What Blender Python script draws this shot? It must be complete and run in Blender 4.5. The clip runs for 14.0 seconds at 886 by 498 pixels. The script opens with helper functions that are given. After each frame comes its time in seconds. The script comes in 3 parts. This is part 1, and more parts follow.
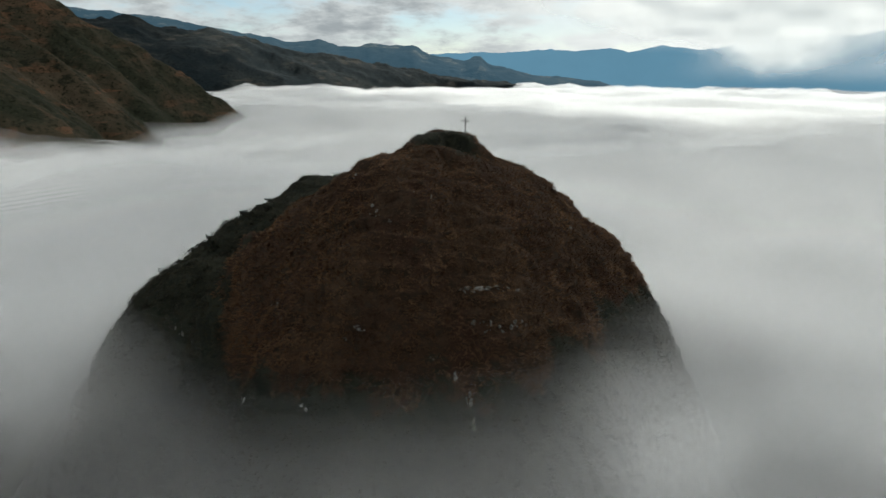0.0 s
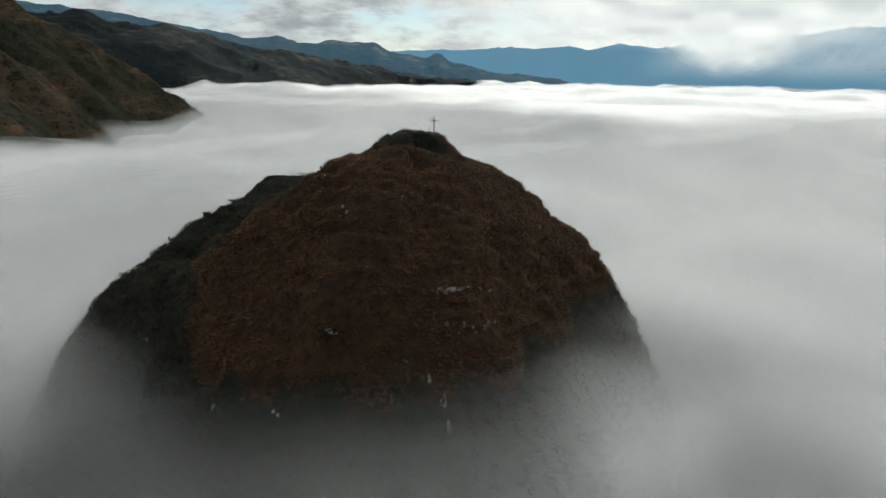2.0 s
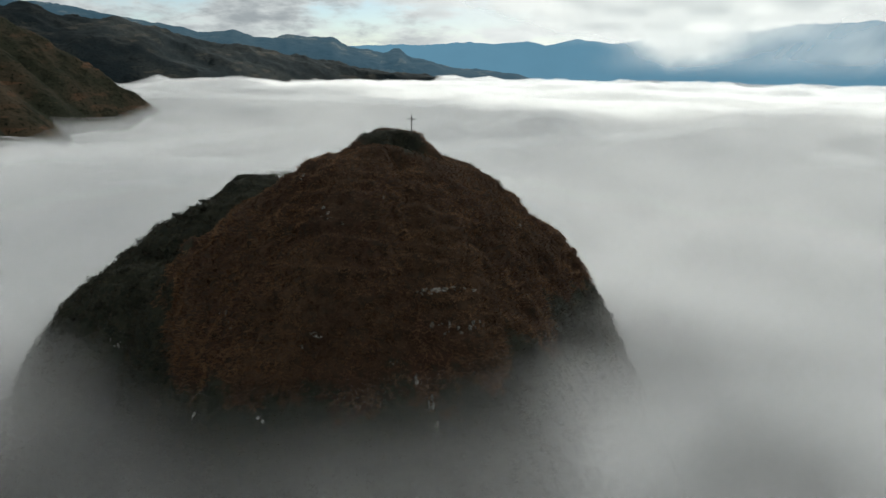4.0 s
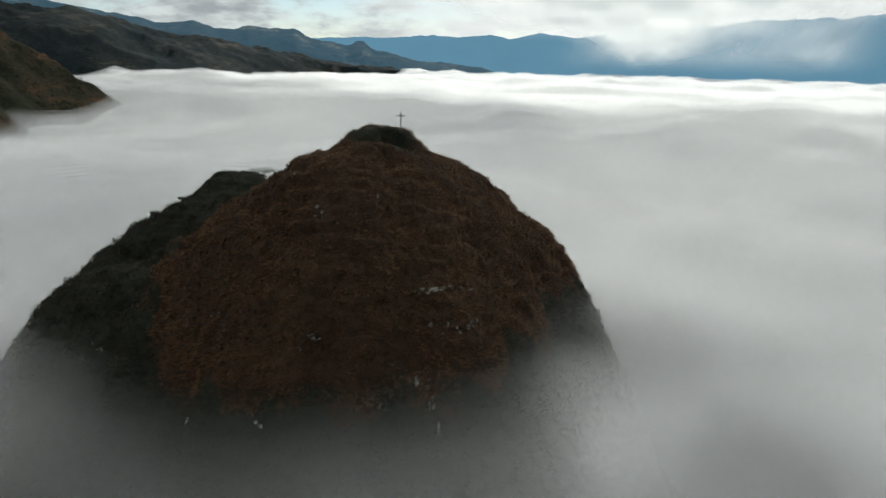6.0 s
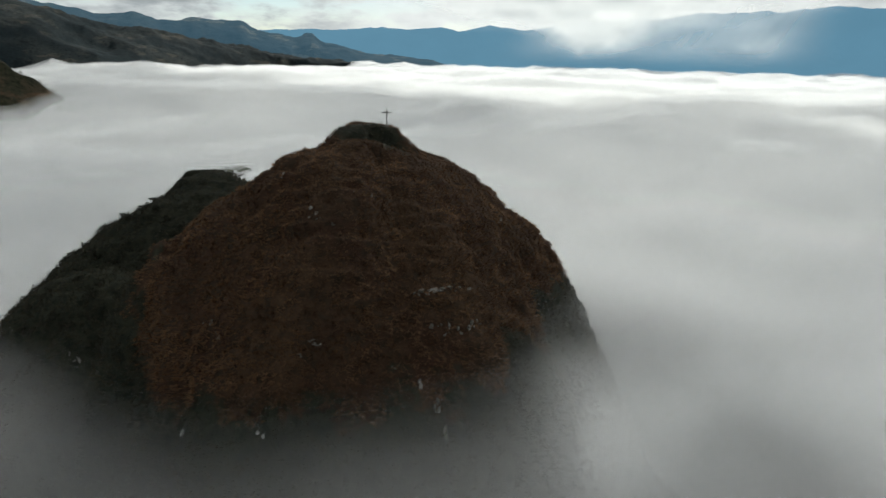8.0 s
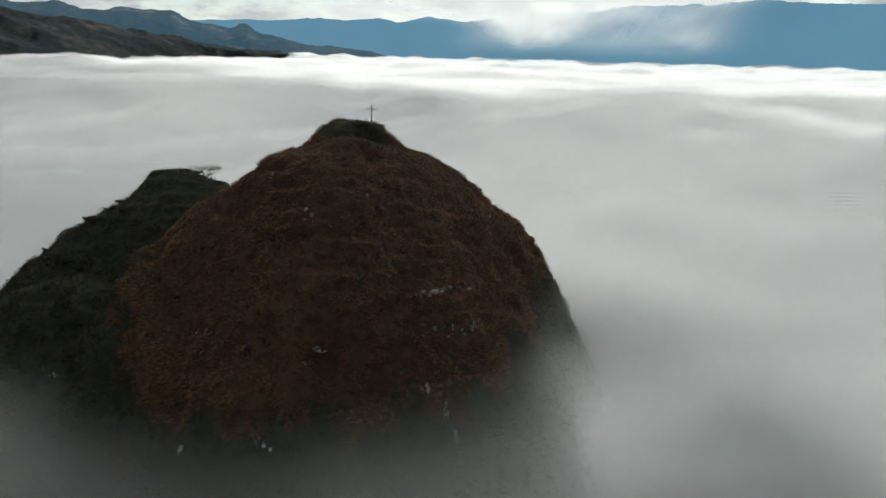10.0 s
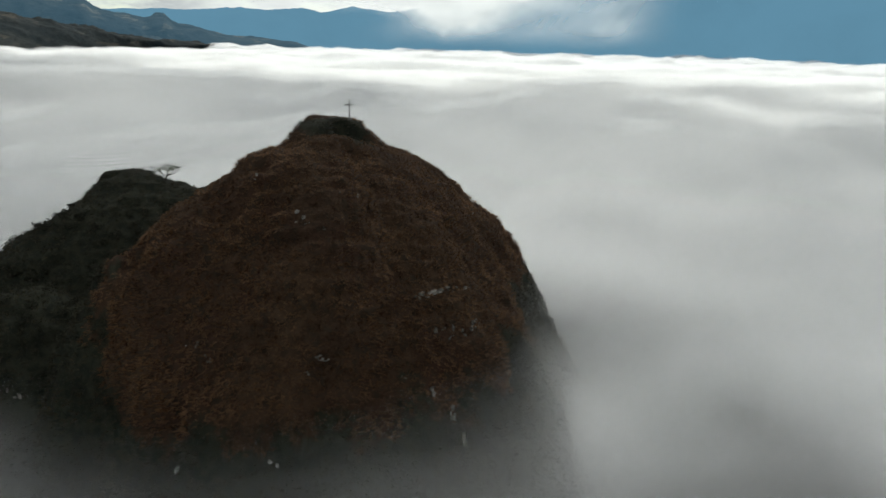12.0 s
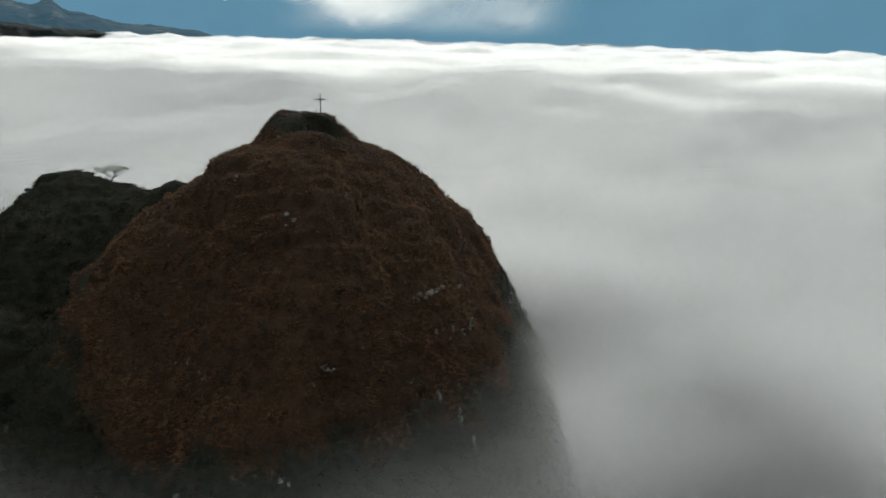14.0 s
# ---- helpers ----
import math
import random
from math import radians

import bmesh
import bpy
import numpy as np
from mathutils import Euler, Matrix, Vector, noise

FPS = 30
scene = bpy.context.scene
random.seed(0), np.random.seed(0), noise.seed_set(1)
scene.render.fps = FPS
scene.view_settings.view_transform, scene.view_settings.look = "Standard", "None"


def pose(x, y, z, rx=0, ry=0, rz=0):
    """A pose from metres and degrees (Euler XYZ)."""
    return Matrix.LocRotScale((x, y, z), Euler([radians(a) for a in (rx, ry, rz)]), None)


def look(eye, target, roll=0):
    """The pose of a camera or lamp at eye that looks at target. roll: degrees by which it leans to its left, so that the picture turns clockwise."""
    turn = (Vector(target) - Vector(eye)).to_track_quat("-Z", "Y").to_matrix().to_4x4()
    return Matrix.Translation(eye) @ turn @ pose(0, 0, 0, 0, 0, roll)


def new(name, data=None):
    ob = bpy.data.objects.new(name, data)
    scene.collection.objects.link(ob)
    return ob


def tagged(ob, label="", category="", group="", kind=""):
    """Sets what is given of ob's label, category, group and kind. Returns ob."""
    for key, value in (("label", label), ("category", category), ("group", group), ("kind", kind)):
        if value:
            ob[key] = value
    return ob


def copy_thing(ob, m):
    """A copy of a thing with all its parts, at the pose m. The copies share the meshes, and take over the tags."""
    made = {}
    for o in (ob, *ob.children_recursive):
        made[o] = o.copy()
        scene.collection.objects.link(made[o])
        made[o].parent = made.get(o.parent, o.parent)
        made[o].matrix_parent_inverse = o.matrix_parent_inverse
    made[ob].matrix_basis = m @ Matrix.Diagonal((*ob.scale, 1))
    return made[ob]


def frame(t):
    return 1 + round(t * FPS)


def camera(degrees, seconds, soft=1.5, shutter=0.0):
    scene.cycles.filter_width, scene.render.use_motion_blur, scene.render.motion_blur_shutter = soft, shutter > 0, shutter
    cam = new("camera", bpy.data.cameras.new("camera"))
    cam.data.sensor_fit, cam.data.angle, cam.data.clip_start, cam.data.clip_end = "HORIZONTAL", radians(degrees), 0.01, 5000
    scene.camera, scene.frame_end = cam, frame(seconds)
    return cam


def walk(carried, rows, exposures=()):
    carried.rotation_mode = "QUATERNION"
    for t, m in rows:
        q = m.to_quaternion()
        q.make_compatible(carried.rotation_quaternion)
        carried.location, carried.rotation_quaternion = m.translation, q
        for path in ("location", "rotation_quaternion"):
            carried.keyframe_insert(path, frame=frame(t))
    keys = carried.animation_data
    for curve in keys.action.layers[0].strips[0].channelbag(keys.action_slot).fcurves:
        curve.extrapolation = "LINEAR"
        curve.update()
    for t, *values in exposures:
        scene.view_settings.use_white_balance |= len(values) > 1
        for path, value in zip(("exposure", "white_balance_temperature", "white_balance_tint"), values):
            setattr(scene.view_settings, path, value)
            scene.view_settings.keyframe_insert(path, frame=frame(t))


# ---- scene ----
cam = camera(65.0, 14.0)
PATH = [
    (0, (-1.653, -0.281, 61.928), (-1.627, 1.657, 61.434), 0.6),
    (0.5, (-2.001, -0.057, 62.009), (-1.962, 1.881, 61.515), 0.7),
    (1, (-2.389, 0.21, 62.139), (-2.319, 2.147, 61.644), 0.7),
    (1.5, (-2.819, 0.443, 62.285), (-2.717, 2.377, 61.786), 0.9),
    (2, (-3.42, 0.654, 62.4), (-3.286, 2.586, 61.9), 0.8),
    (2.5, (-4.179, 0.942, 62.527), (-4.016, 2.871, 62.024), 0.9),
    (3, (-5.203, 1.322, 62.663), (-5.012, 3.247, 62.157), 0.9),
    (5.5, (-11.82, 3.788, 63.499), (-11.498, 5.691, 62.976), 1.2),
    (6, (-13.404, 4.435, 63.601), (-13.057, 6.333, 63.073), 1.3),
    (6.5, (-15.234, 5.235, 63.727), (-14.856, 7.126, 63.196), 1.2),
    (7, (-17.066, 6.183, 63.863), (-16.658, 8.066, 63.328), 1.3),
    (7.5, (-19.051, 7.264, 63.998), (-18.609, 9.138, 63.458), 1.3),
    (8, (-21.178, 8.487, 64.102), (-20.698, 10.351, 63.557), 1.3),
    (10.5, (-32.889, 15.436, 64.773), (-32.208, 17.229, 64.205), 1.5),
    (11, (-35.313, 17.103, 64.846), (-34.588, 18.877, 64.274), 1.6),
    (11.5, (-37.805, 19.063, 64.951), (-37.036, 20.817, 64.374), 1.5),
    (12, (-40.279, 21.223, 65.027), (-39.456, 22.95, 64.444), 1.5),
    (12.5, (-42.871, 23.531, 65.096), (-41.996, 25.23, 64.507), 1.5),
    (13, (-45.578, 25.952, 65.129), (-44.644, 27.617, 64.536), 1.5),
    (13.5, (-48.165, 28.424, 65.159), (-47.178, 30.057, 64.559), 1.4),
    (14, (-50.46, 30.831, 65.174), (-49.429, 32.435, 64.568), 1.5),
]
walk(cam, [(t, look(eye, target, roll)) for t, eye, target, roll in PATH], [(0.0, 0.0, 6300, 4), (14.0, 0.0, 6300, 4)])

# ---- world, sun and large lights ----
SUN_AZ, SUN_EL = 36.0, 37.0           # degrees from the walk's first heading to the right, and above the horizon
scene.cycles.transparent_max_bounces = 36
world = bpy.data.worlds.new("world")
scene.world = world
world.use_nodes = True


class Nodes:
    """Short hand for building a node tree."""

    def __init__(self, tree):
        self.tree = tree

    def add(self, kind, **given):
        node = self.tree.nodes.new(kind)
        for key, value in given.items():
            if key == "blend_type":
                node.blend_type = value
            elif key == "data_type":
                node.data_type = value
            elif key == "operation":
                node.operation = value
            elif key == "sky_type":
                node.sky_type = value
            elif key == "attribute_name":
                node.attribute_name = value
        return node

    def link(self, a, b):
        self.tree.links.new(a, b)

    def put(self, socket, value):
        if isinstance(value, bpy.types.NodeSocket):
            self.link(value, socket)
        elif isinstance(value, tuple) and len(value) == 3 and socket.type == "RGBA":
            socket.default_value = (*value, 1)
        else:
            socket.default_value = value

    def math(self, operation, a, b=0.0, clamp=False):
        node = self.add("ShaderNodeMath", operation=operation)
        node.use_clamp = clamp
        self.put(node.inputs[0], a)
        self.put(node.inputs[1], b)
        return node.outputs[0]

    def vec(self, operation, a, b):
        node = self.add("ShaderNodeVectorMath", operation=operation)
        self.put(node.inputs[0], a)
        self.put(node.inputs[1], b)
        return node.outputs[0]

    def noise(self, where, scale, detail=4.0, rough=0.55, distortion=0.0):
        node = self.add("ShaderNodeTexNoise")
        self.put(node.inputs["Vector"], where)
        self.put(node.inputs["Scale"], scale)
        node.inputs["Detail"].default_value = detail
        node.inputs["Roughness"].default_value = rough
        node.inputs["Distortion"].default_value = distortion
        return node.outputs["Fac"]

    def span(self, value, a, b, low=0.0, high=1.0):
        node = self.add("ShaderNodeMapRange")
        node.interpolation_type = "SMOOTHSTEP"
        for socket, v in zip(node.inputs, (value, a, b, low, high)):
            self.put(socket, v)
        return node.outputs[0]

    def mix(self, fac, a, b, blend="MIX"):
        node = self.add("ShaderNodeMix", data_type="RGBA", blend_type=blend)
        self.put(node.inputs[0], fac)
        self.put(node.inputs[6], a)
        self.put(node.inputs[7], b)
        return node.outputs[2]


wn = Nodes(world.node_tree)
background = next(n for n in world.node_tree.nodes if n.type == "BACKGROUND")
sky = wn.add("ShaderNodeTexSky", sky_type="NISHITA")
sky.sun_disc = False
sky.sun_elevation, sky.sun_rotation = radians(SUN_EL), radians(SUN_AZ)
sky.altitude, sky.air_density, sky.dust_density, sky.ozone_density = 1500, 1.0, 1.4, 1.5
way = wn.add("ShaderNodeTexCoord").outputs["Generated"]
split = wn.add("ShaderNodeSeparateXYZ")
wn.link(way, split.inputs[0])
# clouds: long soft banks, flattened towards the horizon
stretched = wn.vec("MULTIPLY", way, (1.0, 1.0, 3.2))
bulk = wn.noise(stretched, 4.2, 6, 0.55, 0.2)
fine = wn.noise(stretched, 15.0, 8, 0.6, 0.1)
cover = wn.span(wn.math("ADD", bulk, wn.math("MULTIPLY", fine, 0.3)), 0.50, 0.68)
aim = wn.add("ShaderNodeVectorMath", operation="DOT_PRODUCT")
wn.link(way, aim.inputs[0])
aim.inputs[1].default_value = (math.sin(radians(SUN_AZ - 12)) * math.cos(radians(14)), math.cos(radians(SUN_AZ - 12)) * math.cos(radians(14)), math.sin(radians(14)))
glow = wn.span(aim.outputs["Value"], 0.88, 1.0)
shade = wn.span(wn.math("ADD", fine, wn.math("MULTIPLY", bulk, 0.5)), 0.60, 0.95)
cloud = wn.mix(shade, (7.0, 7.1, 7.1), (3.6, 3.8, 4.0))
cloud = wn.mix(glow, cloud, (9.8, 9.7, 9.5))
wn.link(wn.mix(wn.math("MAXIMUM", cover, wn.math("MULTIPLY", glow, 0.85)), sky.outputs[0], cloud), background.inputs["Color"])
background.inputs["Strength"].default_value = 0.1

sun = new("sun", bpy.data.lights.new("sun", "SUN"))
sun.data.energy, sun.data.angle, sun.data.color = 5.0, radians(3.0), (1.0, 0.95, 0.87)
sun_way = Vector((math.sin(radians(SUN_AZ)) * math.cos(radians(SUN_EL)), math.cos(radians(SUN_AZ)) * math.cos(radians(SUN_EL)), math.sin(radians(SUN_EL))))
sun.matrix_world = look(sun_way * 900, (0, 0, 0))


# ---- materials ----
def material(name):
    m = bpy.data.materials.new(name)
    m.use_nodes = True
    n = Nodes(m.node_tree)
    shader = next(k for k in m.node_tree.nodes if k.type == "BSDF_PRINCIPLED")
    out = next(k for k in m.node_tree.nodes if k.type == "OUTPUT_MATERIAL")
    place = n.add("ShaderNodeTexCoord").outputs["Object"]
    return m, n, shader, out, place


def bumped(n, shader, height, strength, distance):
    b = n.add("ShaderNodeBump")
    b.inputs["Strength"].default_value, b.inputs["Distance"].default_value = strength, distance
    n.link(height, b.inputs["Height"])
    n.link(b.outputs[0], shader.inputs["Normal"])


def surface(name, light, dark, scale, rough=0.85, relief=0.4, depth=0.05, fine=6.0, metal=0.0):
    """A matt surface of two colours, mottled at two scales, with fine relief. scale: mottles a metre."""
    m, n, shader, out, place = material(name)
    big, small = n.noise(place, scale, 4), n.noise(place, scale * fine, 5, 0.65)
    n.link(n.mix(n.span(n.math("ADD", n.math("MULTIPLY", big, 0.6), n.math("MULTIPLY", small, 0.4)), 0.38, 0.62), dark, light), shader.inputs["Base Color"])
    shader.inputs["Roughness"].default_value, shader.inputs["Metallic"].default_value = rough, metal
    shader.inputs["Specular IOR Level"].default_value = 0.25
    bumped(n, shader, small, relief, depth)
    return m


def hill_cover():
    """Turf of the hill: russet dry grass, turning to dark green scrub by the attribute 'scrub', bare rock by 'bare'."""
    m, n, shader, out, place = material("hill_turf")
    scrub = n.add("ShaderNodeAttribute", attribute_name="scrub").outputs["Fac"]
    bare = n.add("ShaderNodeAttribute", attribute_name="bare").outputs["Fac"]
    big, mid, small = n.noise(place, 0.07, 4), n.noise(place, 0.55, 5, 0.6), n.noise(place, 3.5, 5, 0.65)
    russet = n.mix(n.span(big, 0.35, 0.65), (0.038, 0.020, 0.013), (0.052, 0.031, 0.018))
    russet = n.mix(n.span(mid, 0.42, 0.66), russet, (0.026, 0.018, 0.012))
    green = n.mix(n.span(mid, 0.38, 0.62), (0.014, 0.016, 0.012), (0.026, 0.027, 0.018))
    turf = n.mix(n.span(n.math("ADD", scrub, n.math("MULTIPLY", n.math("SUBTRACT", mid, 0.5), 0.9)), 0.35, 0.65), russet, green)
    stone = n.mix(n.span(small, 0.4, 0.62), (0.05, 0.048, 0.043), (0.16, 0.155, 0.145))
    n.link(n.mix(n.span(n.math("ADD", bare, n.math("MULTIPLY", n.math("SUBTRACT", small, 0.5), 1.1)), 0.45, 0.7), turf, stone), shader.inputs["Base Color"])
    shader.inputs["Roughness"].default_value = 0.95
    shader.inputs["Specular IOR Level"].default_value = 0.1
    bumped(n, shader, n.math("ADD", mid, n.math("MULTIPLY", small, 0.5)), 0.8, 0.35)
    return m


def leafy(name, low, high, through_light=0.25, patch=0.12):
    """Blades or leaves: each island has its own tone between two colours, with larger patches over the slope."""
    m, n, shader, out, place = material(name)
    lone = n.add("ShaderNodeNewGeometry").outputs["Random Per Island"]
    tone = n.math("ADD", n.math("MULTIPLY", lone, 0.25), n.math("MULTIPLY", n.span(n.noise(place, patch, 6, 0.68), 0.3, 0.7), 0.75))
    colour = n.mix(tone, low, high)
    n.link(colour, shader.inputs["Base Color"])
    shader.inputs["Roughness"].default_value = 0.8
    shader.inputs["Specular IOR Level"].default_value = 0.15
    back = n.add("ShaderNodeBsdfTranslucent")
    n.link(colour, back.inputs["Color"])
    both = n.add("ShaderNodeMixShader")
    both.inputs[0].default_value = through_light
    n.link(shader.outputs[0], both.inputs[1])
    n.link(back.outputs[0], both.inputs[2])
    n.link(both.outputs[0], out.inputs["Surface"])
    return m


def vapour(name, colour, scatter=0.35):
    """Fog or cloud: its thickness is the attribute 'vapour', wisps and all; the rest lets light through."""
    m, n, shader, out, place = material(name)
    for spare in (shader, place.node):
        m.node_tree.nodes.remove(spare)
    front, back, clear = n.add("ShaderNodeBsdfDiffuse"), n.add("ShaderNodeBsdfTranslucent"), n.add("ShaderNodeBsdfTransparent")
    front.inputs["Color"].default_value = back.inputs["Color"].default_value = (*colour, 1)
    body, whole = n.add("ShaderNodeMixShader"), n.add("ShaderNodeMixShader")
    body.inputs[0].default_value = scatter
    n.link(front.outputs[0], body.inputs[1])
    n.link(back.outputs[0], body.inputs[2])
    n.link(n.add("ShaderNodeAttribute", attribute_name="vapour").outputs["Fac"], whole.inputs[0])
    n.link(clear.outputs[0], whole.inputs[1])
    n.link(body.outputs[0], whole.inputs[2])
    n.link(whole.outputs[0], out.inputs["Surface"])
    return m


def range_cover(name, low, high, pale, size, air=None, thick=0.0):
    """Far slopes: woods, pasture and pale fields in patches; air and thick: a blue glow that paints haze onto a
    backdrop many kilometres off.
    """
    m, n, shader, out, place = material(name)
    big, small = n.noise(place, size, 5, 0.6), n.noise(place, size * 5, 5, 0.65)
    land = n.mix(n.span(big, 0.36, 0.64), low, high)
    cells = n.add("ShaderNodeTexVoronoi")
    n.link(n.vec("MULTIPLY", place, (0.8, 0.35, 2.6)), cells.inputs["Vector"])
    cells.inputs["Scale"].default_value = size * 6.0
    field = n.add("ShaderNodeSeparateColor")
    n.link(cells.outputs["Color"], field.inputs[0])
    land = n.mix(n.math("MULTIPLY", n.span(field.outputs[0], 0.72, 0.9), n.span(big, 0.42, 0.6)), land, pale)
    land = n.mix(n.span(small, 0.5, 0.68), land, (low[0] * 0.6, low[1] * 0.6, low[2] * 0.6))
    tiny = n.noise(place, size * 24, 4, 0.7)
    land = n.mix(n.span(tiny, 0.52, 0.66), land, (low[0] * 0.4, low[1] * 0.45, low[2] * 0.4))
    land = n.mix(n.math("MULTIPLY", n.span(tiny, 0.30, 0.42, 1.0, 0.0), 0.5), land, (high[0] * 1.5, high[1] * 1.45, high[2] * 1.3))
    n.link(land, shader.inputs["Base Color"])
    shader.inputs["Roughness"].default_value = 0.95
    shader.inputs["Specular IOR Level"].default_value = 0.05
    bumped(n, shader, small, 0.6, 4.0)
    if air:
        # emission stands in for haze; the land itself gives off no light
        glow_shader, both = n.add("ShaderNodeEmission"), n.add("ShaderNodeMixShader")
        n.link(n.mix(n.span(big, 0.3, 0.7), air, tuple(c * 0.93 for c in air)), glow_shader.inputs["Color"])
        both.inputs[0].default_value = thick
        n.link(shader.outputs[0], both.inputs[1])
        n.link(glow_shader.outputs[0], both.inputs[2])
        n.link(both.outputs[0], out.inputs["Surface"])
    return m


TURF = hill_cover()
DRY_GRASS = leafy("dry_grass", (0.034, 0.019, 0.012), (0.185, 0.102, 0.050), 0.3)
GREEN_GRASS = leafy("green_grass", (0.020, 0.020, 0.013), (0.052, 0.044, 0.024), 0.3)
SCRUB_LEAF = leafy("scrub_leaf", (0.016, 0.019, 0.014), (0.042, 0.043, 0.028), 0.25, 0.2)
TREE_LEAF = leafy("tree_leaf", (0.030, 0.042, 0.018), (0.07, 0.085, 0.035), 0.3)
AGAVE_LEAF = leafy("agave_leaf", (0.05, 0.065, 0.045), (0.09, 0.11, 0.07), 0.05)
BARK = surface("bark", (0.11, 0.09, 0.07), (0.05, 0.04, 0.03), 3.0)
STONE = surface("weathered_stone", (0.31, 0.30, 0.28), (0.06, 0.057, 0.05), 1.3, relief=0.7, depth=0.12)
DARK_STONE = surface("lichen_stone", (0.16, 0.15, 0.13), (0.06, 0.058, 0.05), 1.2, relief=0.7, depth=0.1)
IRON = surface("weathered_iron", (0.07, 0.065, 0.06), (0.04, 0.036, 0.033), 4.0, 0.7, 0.2, 0.01, metal=0.6)
CONCRETE = surface("stained_concrete", (0.30, 0.29, 0.27), (0.17, 0.165, 0.15), 2.5)
VALLEY = surface("valley_floor", (0.06, 0.065, 0.04), (0.035, 0.04, 0.025), 0.02, relief=0.3, depth=1.0)
FOG = vapour("fog", (0.965, 0.97, 0.97), 0.3)
CLOUD = vapour("cloud", (0.72, 0.72, 0.715), 0.6)
# darker, for the unseen cloud added to dim the hill and near fog
SHADING_CLOUD = vapour("shading_cloud", (0.58, 0.58, 0.585), 0.6)
SPUR = range_cover("spur_turf", (0.026, 0.028, 0.018), (0.066, 0.050, 0.032), (0.105, 0.058, 0.033), 0.011)
MID = range_cover("mid_slopes", (0.009, 0.015, 0.018), (0.023, 0.027, 0.027), (0.048, 0.046, 0.038), 0.006)
# the two farthest glow blue: haze painted into the material
MESA = range_cover("hazed_far_slopes", (0.03, 0.04, 0.045), (0.05, 0.06, 0.06), (0.16, 0.15, 0.12), 0.004, (0.062, 0.14, 0.205), 0.5)
HAZED_BLUE = range_cover("blue_haze_range", (0.03, 0.05, 0.07), (0.04, 0.06, 0.08), (0.05, 0.07, 0.09), 0.002, (0.135, 0.285, 0.405), 0.92)


# ---- tools for building ----
def lattice(ix, iy, iz, seed):
    h = (ix.astype(np.int64) * 374761393 + iy.astype(np.int64) * 668265263 + iz.astype(np.int64) * 2147483647 + seed * 1274126177) & 0xFFFFFFFF
    h = ((h ^ (h >> 13)) * 1274126177) & 0xFFFFFFFF
    h = ((h ^ (h >> 16)) * 2246822519) & 0xFFFFFFFF
    return ((h ^ (h >> 15)) & 0xFFFFFF) / float(0xFFFFFF) * 2 - 1


def rough3(x, y, z, seed=0):
    """Smooth noise between -1 and 1 over arrays of places, one bump a unit."""
    x, y, z = np.broadcast_arrays(np.asarray(x, float), np.asarray(y, float), np.asarray(z, float))
    ix, iy, iz = np.floor(x), np.floor(y), np.floor(z)
    fx, fy, fz = (f * f * f * (f * (f * 6 - 15) + 10) for f in (x - ix, y - iy, z - iz))
    total = 0
    for a in (0, 1):
        for b in (0, 1):
            for c in (0, 1):
                w = (fx if a else 1 - fx) * (fy if b else 1 - fy) * (fz if c else 1 - fz)
                total = total + w * lattice(ix + a, iy + b, iz + c, seed)
    return total


def fbm(x, y, z=0.0, octaves=4, seed=0, gain=0.5):
    total, size, amp = 0, 1.0, 1.0
    for k in range(octaves):
        total = total + amp * rough3(np.asarray(x) * size + 17.3 * k, np.asarray(y) * size - 9.1 * k, np.asarray(z) * size, seed + k)
        size, amp = size * 2.03, amp * gain
    return total


def ridged(x, y, octaves=4, seed=0):
    total, size, amp = 0, 1.0, 1.0
    for k in range(octaves):
        total = total + amp * (1 - 2 * np.abs(rough3(np.asarray(x) * size + 31.7 * k, np.asarray(y) * size, 0.5, seed + k)))
        size, amp = size * 2.07, amp * 0.48
    return total


def step(v, a, b):
    f = np.clip((np.asarray(v, float) - a) / (b - a), 0, 1)
    return f * f * (3 - 2 * f)


def mesh_of(name, places, corners, mat, smooth=True, **layers):
    """A mesh from arrays: places (n, 3), corners (m, 3 or 4); layers: attributes, one number a vertex."""
    me = bpy.data.meshes.new(name)
    places, corners = np.asarray(places, np.float32), np.asarray(corners, np.int32)
    me.vertices.add(len(places))
    me.vertices.foreach_set("co", places.ravel())
    me.loops.add(corners.size)
    me.loops.foreach_set("vertex_index", corners.ravel())
    me.polygons.add(len(corners))
    me.polygons.foreach_set("loop_start", np.arange(len(corners), dtype=np.int32) * corners.shape[1])
    me.update(calc_edges=True)
    me.polygons.foreach_set("use_smooth", np.full(len(corners), smooth))
    for key, values in layers.items():
        me.attributes.new(key, "FLOAT", "POINT").data.foreach_set("value", np.asarray(values, np.float32).ravel())
    me.materials.append(mat)
    me.update()
    return me


def sheet(nu, nv, closed=False):
    """Corner numbers of a grid of nu x nv vertices, v running fastest; closed: u comes round again."""
    u, v = np.meshgrid(np.arange(nu if closed else nu - 1), np.arange(nv - 1), indexing="ij")
    a, b = u * nv + v, ((u + 1) % nu) * nv + v
    return np.stack([a, b, b + 1, a + 1], -1).reshape(-1, 4)


def part(name, bm, mat, parent=None, label=""):
    """Links a bmesh as one mesh object, under a thing or part."""
    me = bpy.data.meshes.new(name)
    bm.to_mesh(me)
    bm.free()
    me.materials.append(mat)
    ob = new(name, me)
    ob.parent = parent
    return tagged(ob, label)


